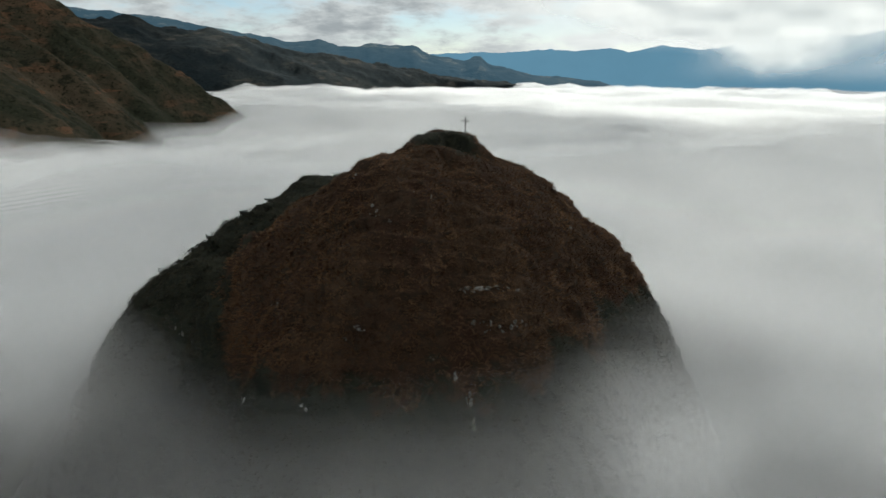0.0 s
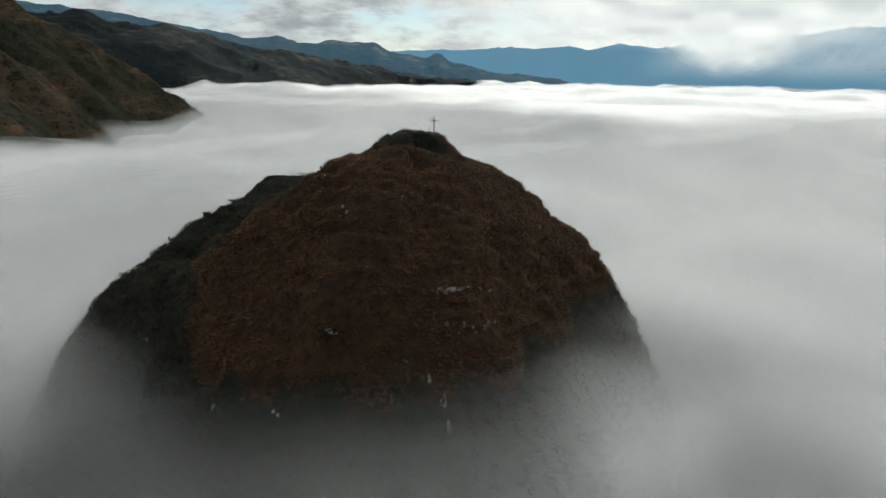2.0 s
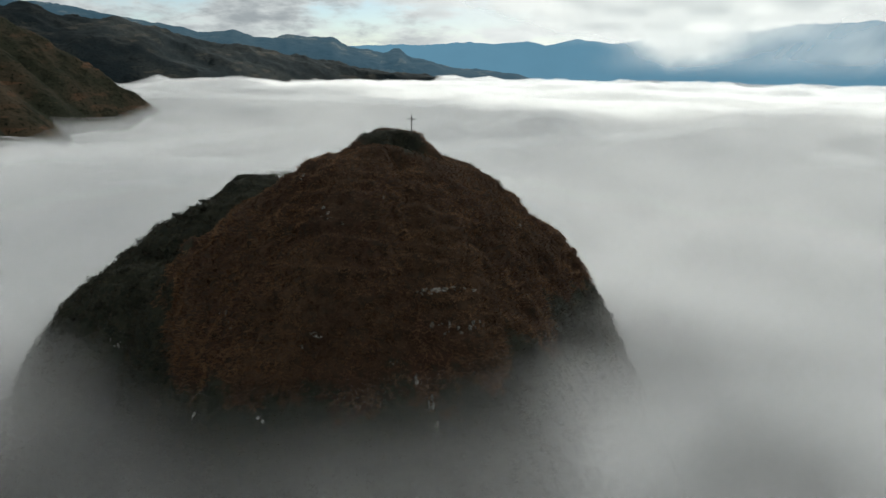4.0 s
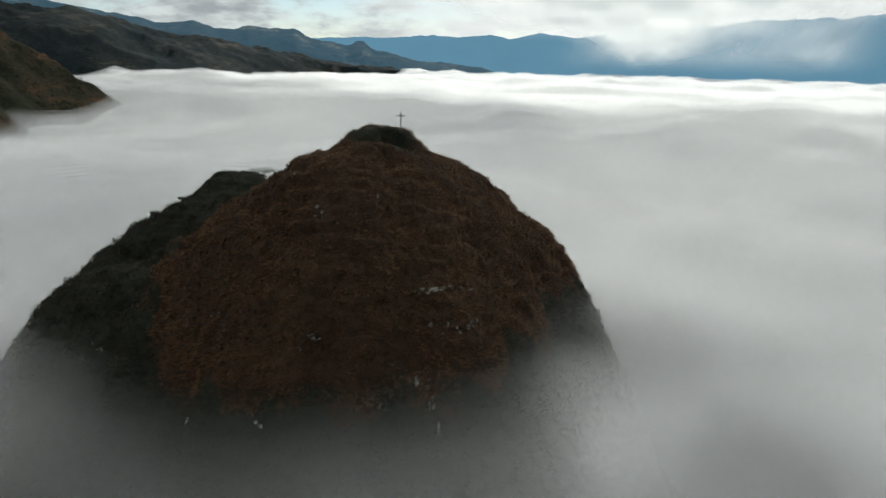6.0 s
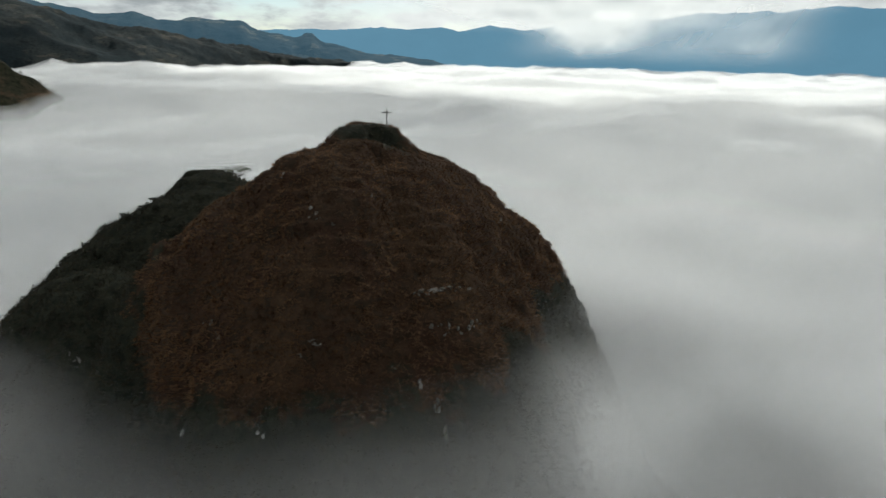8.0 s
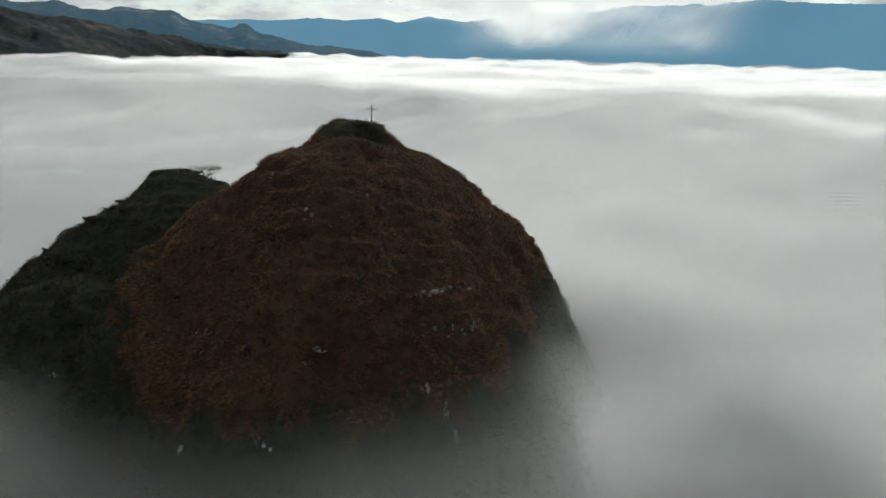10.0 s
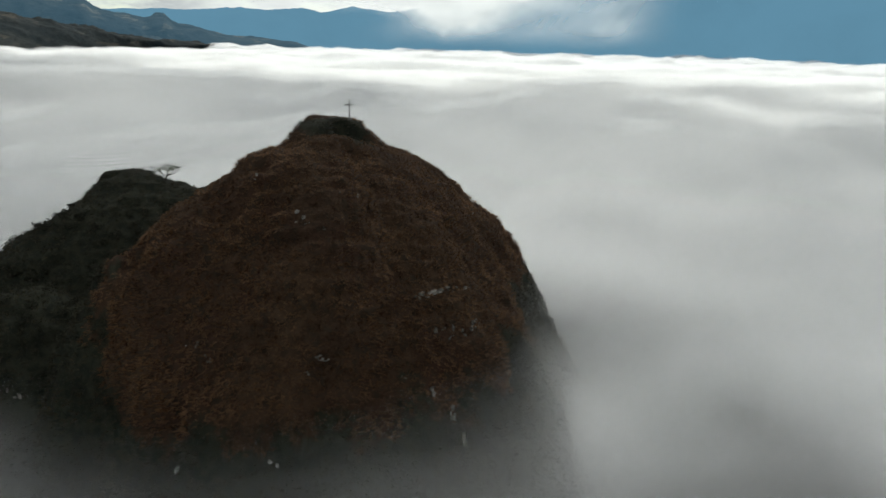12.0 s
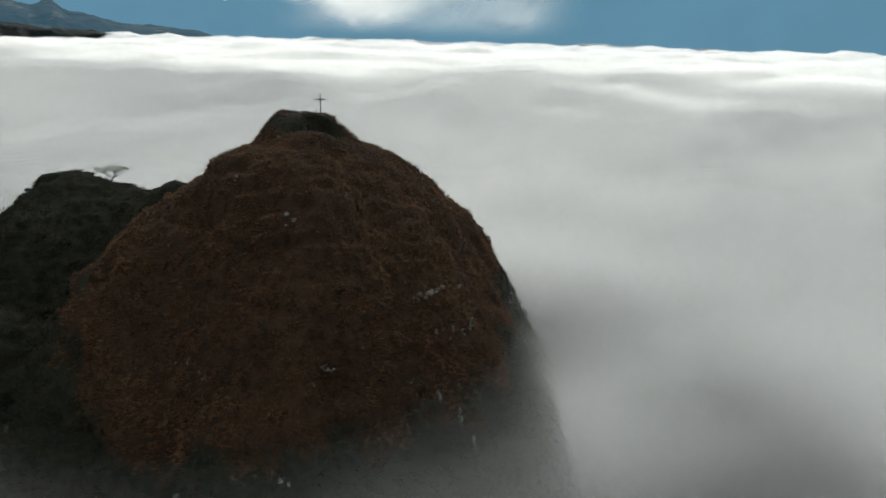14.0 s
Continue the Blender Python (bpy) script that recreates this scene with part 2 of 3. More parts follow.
def limb(bm, points, radii, sides=5):
    """A tapered tube through the points."""
    rings = []
    for k, p in enumerate(points):
        along = (points[min(k + 1, len(points) - 1)] - points[max(k - 1, 0)]).normalized()
        side = along.orthogonal().normalized()
        up = along.cross(side)
        rings.append([bm.verts.new(p + radii[k] * (math.cos(a) * side + math.sin(a) * up)) for a in (2 * math.pi * i / sides for i in range(sides))])
    for a, b in zip(rings, rings[1:]):
        for i in range(sides):
            bm.faces.new((a[i], a[(i + 1) % sides], b[(i + 1) % sides], b[i]))
    bm.faces.new(rings[-1])
    bm.faces.new(rings[0][::-1])


def block(bm, size, m, bevel=0.02):
    made = bmesh.ops.create_cube(bm, size=1, matrix=m @ Matrix.Diagonal((*size, 1)))
    edges = {e for v in made["verts"] for e in v.link_edges}
    bmesh.ops.bevel(bm, geom=list(edges), offset=bevel, segments=1, affect="EDGES")


# ---- the hill ----
class Lobe:
    """One rounded mass of the hill: a dome whose fall steepens by the power, wider in some directions than in others."""

    def __init__(self, x, y, top, width, power, *swing):
        self.x, self.y, self.top, self.width, self.power, self.swing = x, y, top, width, power, swing

    def height(self, x, y):
        dx, dy = x - self.x, y - self.y
        r = np.hypot(dx, dy) + 1e-6
        a = np.arctan2(dy, dx)
        w = 1
        for k, (c, s) in enumerate(zip(self.swing[::2], self.swing[1::2])):
            w = w + c * np.cos((k + 1) * a) + s * np.sin((k + 1) * a)
        return self.top - 10 * (r / (self.width * np.clip(w, 0.3, 3))) ** self.power


DOME = [
    Lobe(4.4, 165.5, 43.7, 21.57, 1.96, 0.046, -0.173, 0.011, -0.023, 0.082, 0.150),
    Lobe(1.3, 163.6, 50.0, 9.87, 2.31, -0.157, 0.329, 0.263, 0.150, 0.208, -0.245),
    Lobe(-2.7, 154.1, 45.7, 17.79, 1.76, -0.243, 0.046, 0.054, 0.353, -0.115, 0.208),
    Lobe(-18.6, 147.1, 42.2, 6.59, 1.46, 0.063, -0.014, -0.024, -0.000),
    Lobe(-45.0, 151.6, 28.9, 11.49, 1.90, -0.005, -0.012, -0.003, 0.146),
    Lobe(-15.5, 153.8, 44.1, 9.92, 1.83, -0.003, -0.056, 0.052, 0.121),
    Lobe(-13.8, 130.4, 30.4, 12.91, 1.81, 0.003, 0.033, 0.033, -0.006),
    Lobe(20.6, 149.5, 30.4, 11.62, 1.79, -0.010, -0.004, -0.008, -0.007),
]
BACK = [
    Lobe(-39.0, 214.4, 30.7, 21.45, 1.37, 0.272, -0.043, -0.290, -0.041, -0.002, -0.251),
    Lobe(-48.8, 199.5, 24.2, 17.82, 1.44, -0.022, 0.118),
    Lobe(-17.4, 200.4, 29.1, 11.05, 1.70),
    Lobe(-60.0, 170.9, 14.6, 18.22, 1.85, 0.002, 0.135, -0.014, -0.127),
    Lobe(-43.0, 219.1, 29.1, 8.63, 1.78, 0.033, -0.004),
]
# small dents and swellings: place, height, reach
BUMPS = ((5.5, 165.0, 0.9, 3.6), (-8.6, 160.5, 0.6, 5.0), (9.0, 163.4, -0.8, 4.0), (23.0, 167.0, 0.3, 6.0), (32.0, 168.7, -1.0, 5.0), (50.0, 164.0, 3.0, 8.0), (-27.0, 167.0, -2.1, 7.0), (-20.0, 154.0, -1.8, 4.0))


def smooth_top(h, g, soft=1.2):
    d = np.clip(0.5 + (h - g) / (4 * soft), 0, 1)
    return g * (1 - d) + h * d + 2 * soft * d * (1 - d)


def joined(lobes, x, y):
    h = lobes[0].height(x, y)
    for lobe in lobes[1:]:
        h = smooth_top(h, lobe.height(x, y))
    return h


def dome_height(x, y):
    """The russet dome; it breaks off in a cliff along its end by the gully."""
    h = joined(DOME, x, y) - 1.25 * np.maximum(0, -42.5 + 0.22 * np.maximum(0, 150 - y) + 0.45 * np.maximum(0, y - 146) + 1.8 * fbm(y / 10, 0.3, 0.0, 3, 46) - x)
    for bx, by, high, reach in BUMPS:
        h = h + high * np.exp(-((x - bx) ** 2 + (y - by) ** 2) / (reach * reach))
    return np.where(h > 48.0, 48.0 + 0.35 * (h - 48.0), h)


FLOOR = -75.0


def hill_height(x, y):
    x, y = np.asarray(x, float), np.asarray(y, float)
    return np.maximum(smooth_top(dome_height(x, y), joined(BACK, x, y)), FLOOR - 4)


def hill_place(x, y):
    """The turf at (x, y) of the plan: places on the swollen, hummocky surface, and the slope's normal."""
    h = hill_height(x, y)
    e = 0.6
    gx, gy = (hill_height(x + e, y) - hill_height(x - e, y)) / (2 * e), (hill_height(x, y + e) - hill_height(x, y - e)) / (2 * e)
    steep = np.sqrt(gx * gx + gy * gy + 1)
    n = np.stack([-gx / steep, -gy / steep, 1 / steep], -1)
    mat = 1 - 2 * np.abs(rough3(x / 5.5 + 0.4 * rough3(x / 7, y / 7, h / 7, 8), y / 5.5, h / 2.3, 5))
    clump = 1 - 2 * np.abs(rough3(x / 2.6, y / 2.6, h / 1.8, 6))
    ledge = rough3(x / 9, y / 9, h / 1.9, 15) * rough3(x / 21, y / 21, h / 30, 16)
    around = np.arctan2(y - 160, x - 2)
    rib = 1 - 2 * np.abs(rough3(around * 7.0 + 0.6 * rough3(x / 12, y / 12, 0, 18), h / 24, 0.5, 17))
    away = step(np.hypot(x - 2, y - 162), 10, 26)
    swell = 0.7 * fbm(x / 11, y / 11, h / 11, 2, 3) + (0.62 * mat + 0.42 * clump) * (0.5 + 0.5 * away) + 0.7 * ledge + 0.5 * rib * away - 0.25 - 0.5 * away
    gully = np.minimum(0, rough3(np.arctan2(y - 160, x) * 5.0, h / 60, 0.0, 21)) * step(40 - h, 8, 40) * 1.6
    swell = swell + gully
    return np.stack([x, y, h], -1) + n * swell[..., None], n


def scrub_share(x, y):
    """1 where the green scrub of the back ridge and the gully grows, 0 on the russet dome; the top has some green too."""
    gap = np.maximum(joined(BACK, x, y) - dome_height(x, y), (-44.5 - x) * 0.9)
    top = 0.72 * step(11.0 - np.hypot((x - 1) / 1.15, y - 161) + 2.5 * rough3(x / 5, y / 5, 0, 47), 0, 8)
    low = 0.85 * step(10 - hill_height(x, y) + 6 * fbm(x / 9, y / 9, 0, 3, 44), -8, 7)
    return np.maximum(np.maximum(low, step(gap + 3.2 * fbm(x / 6, y / 6, 0, 4, 41, 0.6), -4.5, 2.5)), top)


gx = np.linspace(-140, 95, 410)
gy = np.linspace(75, 285, 370)
GX, GY = np.meshgrid(gx, gy, indexing="ij")
HILL, HILL_N = hill_place(GX, GY)
SCRUB = scrub_share(GX, GY)
# bare rock shows on the steep lower front
BARE = 0.62 * step(rough3(GX / 5.0, GY / 5.0, HILL[..., 2] / 9.0, 60) + 0.5 * rough3(GX / 1.6, GY / 1.6, HILL[..., 2] / 4, 61), 0.1, 0.9) \
    * step(30 - HILL[..., 2], 0, 14) * step(0.62 - HILL_N[..., 2], 0, 0.2) * (1 - 0.5 * SCRUB) * step(190 - GY, 0, 20) * step(GX, -38, -22)
hill = new("hill", mesh_of("hill", HILL.reshape(-1, 3), sheet(len(gx), len(gy)), TURF, scrub=SCRUB.ravel(), bare=BARE.ravel()))
tagged(hill, "steep domed hill covered in russet dry grass, rising out of fog", "hill", kind="structure")


def on_hill(x, y, sink=0.0):
    p, n = hill_place(np.array([float(x)]), np.array([float(y)]))
    return Vector(p[0]) - Vector(n[0]) * sink, Vector(n[0])


def scatter(count, share, seed):
    """Random places on the hill: count tries, kept with the chance share(x, y, z, nz); more on steep ground, which is larger than its plan."""
    rng = np.random.default_rng(seed)
    x, y = rng.uniform(-120, 85, count), rng.uniform(80, 262, count)
    h = hill_height(x, y)
    keep = h > -32
    x, y = x[keep], y[keep]
    p, n = hill_place(x, y)
    keep = rng.random(len(x)) < share(x, y, p[:, 2], n[:, 2]) * np.clip(0.34 / np.maximum(n[:, 2], 0.2), 0, 1)
    return p[keep], n[keep], rng


def tussocks(name, places, normals, rng, blades, length, width, mat):
    """Bunches of drooping blades, each blade a bent, pointed strip."""
    k = len(places)
    base = np.repeat(places, blades, 0)
    up = np.repeat(normals * 0.8 + np.array([0, 0, 0.35]), blades, 0)
    up /= np.linalg.norm(up, axis=1)[:, None]
    size = np.repeat(rng.uniform(0.6, 1.35, k), blades) * length * rng.uniform(0.7, 1.2, k * blades)
    a = rng.uniform(0, 2 * np.pi, k * blades)
    out = np.stack([np.cos(a), np.sin(a), np.zeros_like(a)], -1)
    out -= up * (out * up).sum(1)[:, None]
    down = np.repeat(normals * np.array([1, 1, 0]), blades, 0) * 1.1
    out = out * 0.75 + down
    across = np.cross(up, out)
    across /= np.linalg.norm(across, axis=1)[:, None] + 1e-6
    base = base + out * (rng.uniform(0, 0.28, k * blades) * length)[:, None] + up * 0.02
    mid = base + up * (0.38 * size)[:, None] + out * (0.30 * size)[:, None]
    tip = base + up * (0.26 * size)[:, None] + out * (0.85 * size)[:, None]
    half = across * (width * rng.uniform(0.7, 1.3, k * blades))[:, None]
    co = np.stack([base - half, base + half, mid - half * 0.8, mid + half * 0.8, tip], 1).reshape(-1, 3)
    f = np.arange(k * blades)[:, None] * 5
    tri = np.concatenate([f + np.array([0, 1, 3]), f + np.array([0, 3, 2]), f + np.array([2, 3, 4])], 0)
    return new(name, mesh_of(name, co, tri, mat))


def russet(x, y, z, nz):
    front = np.where((y < 178) | (x > 30), 1.0, 0.25)
    return (1 - step(scrub_share(x, y), 0.2, 0.7)) * front * np.where(z > -8, 1.0, 0.35)


p, n, rng = scatter(400000, russet, 11)
tagged(tussocks("dry_grass", p, n, rng, 7, 0.66, 0.038, DRY_GRASS), "russet dry tussock grass drooping over the whole slope", "grass", kind="stuff")


def greenish(x, y, z, nz):
    front = np.where((y < 200) | (x < -10), 1.0, 0.3)
    return step(scrub_share(x, y), 0.25, 0.6) * front * np.where(z > -8, 0.8, 0.3)


p, n, rng = scatter(150000, greenish, 12)
tagged(tussocks("green_grass", p, n, rng, 6, 0.68, 0.05, GREEN_GRASS), "olive green grass on the summit and back ridge", "grass", kind="stuff")


def leaf_cloud(rng, centres, radius, count, size, flat=0.75):
    """Small leaves in loose clumps round the centres."""
    c = centres[rng.integers(0, len(centres), count)]
    d = rng.normal(size=(count, 3))
    d /= np.linalg.norm(d, axis=1)[:, None]
    p = c + d * (radius * rng.random(count) ** 0.5)[:, None] * np.array([1, 1, flat])
    u = rng.normal(size=(count, 3))
    u /= np.linalg.norm(u, axis=1)[:, None]
    v = np.cross(u, rng.normal(size=(count, 3)))
    v /= np.linalg.norm(v, axis=1)[:, None] + 1e-6
    s = (size * rng.uniform(0.6, 1.3, count))[:, None]
    co = np.stack([p - u * s, p - v * s * 0.45, p + u * s, p + v * s * 0.45], 1).reshape(-1, 3)
    return co, np.arange(count * 4).reshape(-1, 4)


# low scrub that covers the green flank, too dense to count
p, n, rng = scatter(60000, lambda x, y, z, nz: step(scrub_share(x, y), 0.5, 0.9) * np.where(y < 235, 1.0, 0.35) * np.where((np.hypot(x, y - 163) > 14) & (np.hypot(x + 34, y - 213) > 15) & (np.hypot(x + 17, y - 200) > 11), 0.55, 0.0), 13)
k = 20
size = np.repeat(rng.uniform(0.35, 1.1, len(p)), k)
d = rng.normal(size=(len(p) * k, 3))
d /= np.linalg.norm(d, axis=1)[:, None]
q = np.repeat(p + n * 0.35, k, 0) + d * size[:, None] * np.array([1, 1, 0.8])
u = rng.normal(size=q.shape)
u /= np.linalg.norm(u, axis=1)[:, None]
v = np.cross(u, d)
s = rng.uniform(0.12, 0.26, len(q))[:, None]
co = np.stack([q - u * s, q - v * s * 0.5, q + u * s, q + v * s * 0.5], 1).reshape(-1, 3)
scrub = new("scrub", mesh_of("scrub", co, np.arange(len(q) * 4).reshape(-1, 4), SCRUB_LEAF, smooth=False))
tagged(scrub, "dense dark green scrub on the shaded flank", "scrub", kind="stuff")


# ---- fog, the valley floor, clouds ----
def billow(x, y, octaves=3, seed=0, gain=0.5):
    """Rounded heaps with creases between them, about 0 on the mean."""
    total, size, amp = 0, 1.0, 1.0
    for k in range(octaves):
        v = rough3(np.asarray(x) * size + 23.1 * k, np.asarray(y) * size - 11.7 * k, 0.3, seed + k)
        total = total + amp * (np.sqrt(v * v + 0.05) - 0.36)
        size, amp = size * 2.1, amp * gain
    return total


def fog_top(x, y):
    """Height of the fog's upper side: long swells, soft billows, heaped cloud far out, banks leaning on the hill; it sinks a little towards the far rim."""
    r = np.hypot(x, y)
    sway = 26 * fbm(x / 130, y / 130, 0, 2, 79)
    h = fbm(x / 460 + 3, y / 330, 0, 2, 70) * (2.5 * step(r, 150, 500) + 3.0 * step(r, 600, 1500))
    h = h + 12.0 * fbm((0.8 * x + 0.6 * y + sway) / 120, (0.8 * y - 0.6 * x + sway) / 62, 0, 2, 72, 0.35) * step(r, 170, 300) * (1 - step(r, 600, 1100))
    h = h + 36.0 * billow((x + sway) / 250, (y + sway) / 160, 2, 74, 0.3) * step(r, 450, 900) * (1 - 0.5 * step(r, 1300, 2000))
    h = h + (14.0 * billow(x / 420, y / 330, 1, 76) + 36.0 * billow(x / 190 + 0.3 * sway / 26, y / 200, 2, 77, 0.6)) * step(r, 1300, 2400)
    h = h - 27 * step(r, 1200, 5200)
    h = h + 13 * np.exp(-(((x - 52) / 50) ** 2 + ((y - 132) / 52) ** 2))
    h = h + 9 * np.exp(-(((x + 16) / 48) ** 2 + ((y - 100) / 34) ** 2)) + 5 * np.exp(-(((x + 80) / 40) ** 2 + ((y - 140) / 44) ** 2))
    h = h - 6 * np.exp(-(((x + 300) / 130) ** 2 + ((y - 720) / 220) ** 2))
    return h + 1.0


ground = new("ground", mesh_of("ground", [(-5000, -5000, FLOOR), (5000, -5000, FLOOR), (5000, 5000, FLOOR), (-5000, 5000, FLOOR)], [(0, 1, 2, 3)], VALLEY))
tagged(ground, "dark green valley floor under the fog", "ground", kind="structure")

fog = new("fog_sea")
tagged(fog, "sea of pale grey fog filling the valley to the horizon", "fog", kind="stuff")
SHEETS, FAR_SHEETS = 19, 6
around_hill = np.radians(np.linspace(0, 360, 241)[:-1])
outward = np.radians(np.concatenate([np.arange(-52, 84, 0.7), np.linspace(84.2, 305.8, 102)]))
for k in range(SHEETS):
    turn, ring = around_hill, np.linspace(4, 340, 95)
    if k < FAR_SHEETS:
        turn, ring = outward, np.concatenate([ring, np.geomspace(343.6, 4750.0, 165)])
    A, R = np.meshgrid(turn, ring, indexing="ij")
    X, Y = R * np.sin(A), 120 + R * np.cos(A)
    open_sea = step(R, 260, 700)
    Z = fog_top(X, Y) + 1.5 * open_sea - k * (2.0 - 0.2 * open_sea) + 0.9 * rough3(X / 20, Y / 20, k * 1.7, 80) * (1 - step(R, 60, 130))
    shore = np.exp(-(((X + 330) / 150) ** 2 + ((Y - 730) / 260) ** 2))
    Z = Z + (0.5 - 2.4 * k) * shore + 2.5 * shore * fbm(X / 60, Y / 60, k * 0.3, 3, 85)
    # thin in front of the hill, dense over the open valley and behind
    near = 0.009 + 0.21 * step(np.hypot(X + 20, (Y - 76) * 0.85), 68, 160) + 0.005 * np.exp(-(((X + 12) / 36) ** 2 + ((Y - 99) / 20) ** 2)) + 0.085 * np.exp(-(((X - 43) / 22) ** 2 + ((Y - 125) / 29) ** 2)) + 0.026 * np.exp(-(((X + 84) / 20) ** 2 + ((Y - 132) / 28) ** 2))
    near = np.maximum(near, 0.24 * step(Y, 150, 215))
    puff = fbm(X / 46, Y / 46, Z / 26, 4, 82, 0.5) * (1 - 0.85 * step(np.hypot(X + 20, Y - 90), 70, 160))
    thick = near * (0.2, 0.4, 0.6, 0.75, 0.9, 1.0)[min(k, 5)] * np.clip(1 + 1.6 * puff, 0.08, 3.0)
    if k < FAR_SHEETS:
        thick = thick + (0.05, 0.09, 0.14, 0.19, 0.22, 0.23)[k] * step(R, 230, 420)
    else:
        thick = thick * (1 - step(R, 280, 335))
    ob = new("fog_layer", mesh_of("fog_layer", np.stack([X, Y, Z], -1).reshape(-1, 3), sheet(len(turn), len(ring), True), FOG, vapour=np.clip(thick, 0, 0.23).ravel()))
    ob.parent = fog

# the fog's dense body under the loose layers, open in front of the hill
A, R = np.meshgrid(outward, np.concatenate([np.linspace(4, 340, 70), np.geomspace(345, 4750.0, 165)]), indexing="ij")
X, Y = R * np.sin(A), 120 + R * np.cos(A)
Z = fog_top(X, Y) + 1.5 * step(R, 260, 700) - 36.0 + 25.0 * step(R, 200, 420) - 7.0 * np.exp(-(((X + 330) / 150) ** 2 + ((Y - 730) / 260) ** 2))
dense = step(np.hypot(X + 20, (Y - 76) * 0.85), 115, 200)
ob = new("fog_body", mesh_of("fog_body", np.stack([X, Y, Z], -1).reshape(-1, 3), sheet(len(outward), R.shape[1], True), FOG, vapour=dense.ravel()))
ob.parent = fog


# ---- the land beyond ----
def spur_height(x, y):
    """The grassy mountain side on the other shore: several spurs that come down from one crest, with gullies between."""
    best = np.full(np.shape(x), -200.0)
    for (tx, ty, tz), (hx, hy, hz), fall in SPURS:
        ex, ey = hx - tx, hy - ty
        along = ((x - tx) * ex + (y - ty) * ey) / (ex * ex + ey * ey)
        f = np.clip(along, -0.3, 1.1)
        off = np.hypot(x - tx - f * ex, y - ty - f * ey)
        off = np.sqrt(off * off + 144) - 12
        best = np.maximum(best, tz + (hz - tz) * np.sign(f) * np.abs(f) ** 0.92 - fall * off)
    return best


SPURS = (
    ((-258, 960, -4), (-560, 936, 172), 0.62),
    ((-310, 830, -10), (-560, 936, 160), 0.60),
    ((-322, 740, -6), (-600, 900, 165), 0.58),
    ((-318, 612, -6), (-640, 800, 160), 0.55),
    ((-385, 550, -10), (-720, 740, 175), 0.55),
)
sx, sy = np.meshgrid(np.linspace(-980, -190, 260), np.linspace(480, 1150, 230), indexing="ij")
sz = spur_height(sx, sy)
sz = sz + 9 * ridged(sx / 260, sy / 62 + 0.5 * sx / 62, 4, 90) * step(sz, -30, 60) + 2.6 * fbm(sx / 16, sy / 16, 0, 3, 92)
spur = new("mountain_spur", mesh_of("mountain_spur", np.stack([sx, sy, np.maximum(sz, FLOOR - 6)], -1).reshape(-1, 3), sheet(260, 230), SPUR))
tagged(spur, "steep mountain spur of olive and rust turf running into the fog", "mountain", kind="structure")


def crest(az, points):
    """Height along a ridge by the bearing in degrees, smoothly between (bearing, height) marks."""
    a, h = zip(*points)
    return np.interp(az, a, h)


def ridge_land(name, bearings, near, top, far, shape, mat, rough_size, rough_high, seed, shore=None, steps=(420, 70)):
    """A band of hills seen across the valley: it rises from the near distance to a crest and falls away behind."""
    A, S = np.meshgrid(np.linspace(*bearings, steps[0]), np.linspace(0, 1, steps[1]), indexing="ij")
    D = np.where(S < 0.75, near + (top - near) * S / 0.75, top + (far - top) * (S - 0.75) / 0.25)
    if shore is not None:
        D = D + crest(A, shore) * (1 - S) ** 1.5
    X, Y = D * np.sin(np.radians(A)), D * np.cos(np.radians(A))
    rise = np.where(S < 0.75, np.sin(S / 0.75 * np.pi / 2) ** 0.9, np.cos((S - 0.75) / 0.25 * np.pi / 2))
    high = crest(A, shape)
    high = high + rough_high * (0.6 * fbm(A / 1.1, S * 9, 0, 5, seed + 7, 0.6)) * step(high, 0, 60) * step(S, 0.45, 0.75)
    Z = -70 + (high + 70) * rise + rough_high * ridged(X / rough_size, Y / rough_size, 4, seed) * step(rise, 0.05, 0.6) * np.where(rise > 0.97, 0.35, 1.0)
    return new(name, mesh_of(name, np.stack([X, Y, Z], -1).reshape(-1, 3), sheet(*steps), mat))


mid = ridge_land("ridge_mid", (-48, 13), 2150, 3000, 3500,
                 ((-48, 280), (-33, 252), (-27.4, 230), (-24, 216), (-22.3, 238), (-21, 212), (-18, 199), (-14.8, 176), (-12.3, 138), (-11, 117), (-9, 113), (-5.8, 88), (-3, 62), (0.5, 34), (5, 8), (8, -14), (13, -45)),
                 MID, 190, 18, 110, ((-48, -300), (-18, 0), (-12, 60), (-6, 350), (0, 700), (13, 1000)))
tagged(mid, "dark wooded slopes with terraced fields across the valley", "mountains", kind="structure")
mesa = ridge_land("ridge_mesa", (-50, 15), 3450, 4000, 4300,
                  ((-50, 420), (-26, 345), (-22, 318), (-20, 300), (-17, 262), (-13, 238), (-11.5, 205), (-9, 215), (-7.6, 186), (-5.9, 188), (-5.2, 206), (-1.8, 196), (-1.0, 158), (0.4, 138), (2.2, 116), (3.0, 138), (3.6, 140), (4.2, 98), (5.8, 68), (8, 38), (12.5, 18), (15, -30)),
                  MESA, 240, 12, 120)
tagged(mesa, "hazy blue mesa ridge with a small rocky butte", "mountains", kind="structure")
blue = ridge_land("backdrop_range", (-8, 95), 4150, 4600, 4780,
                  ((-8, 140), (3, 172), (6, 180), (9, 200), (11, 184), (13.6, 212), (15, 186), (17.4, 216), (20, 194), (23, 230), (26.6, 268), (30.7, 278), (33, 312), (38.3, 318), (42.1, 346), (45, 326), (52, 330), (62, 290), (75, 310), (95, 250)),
                  HAZED_BLUE, 420, 12, 130, steps=(520, 40))
tagged(blue, "distant mountain range behind the fog, painted in blue haze", "mountains", kind="structure")

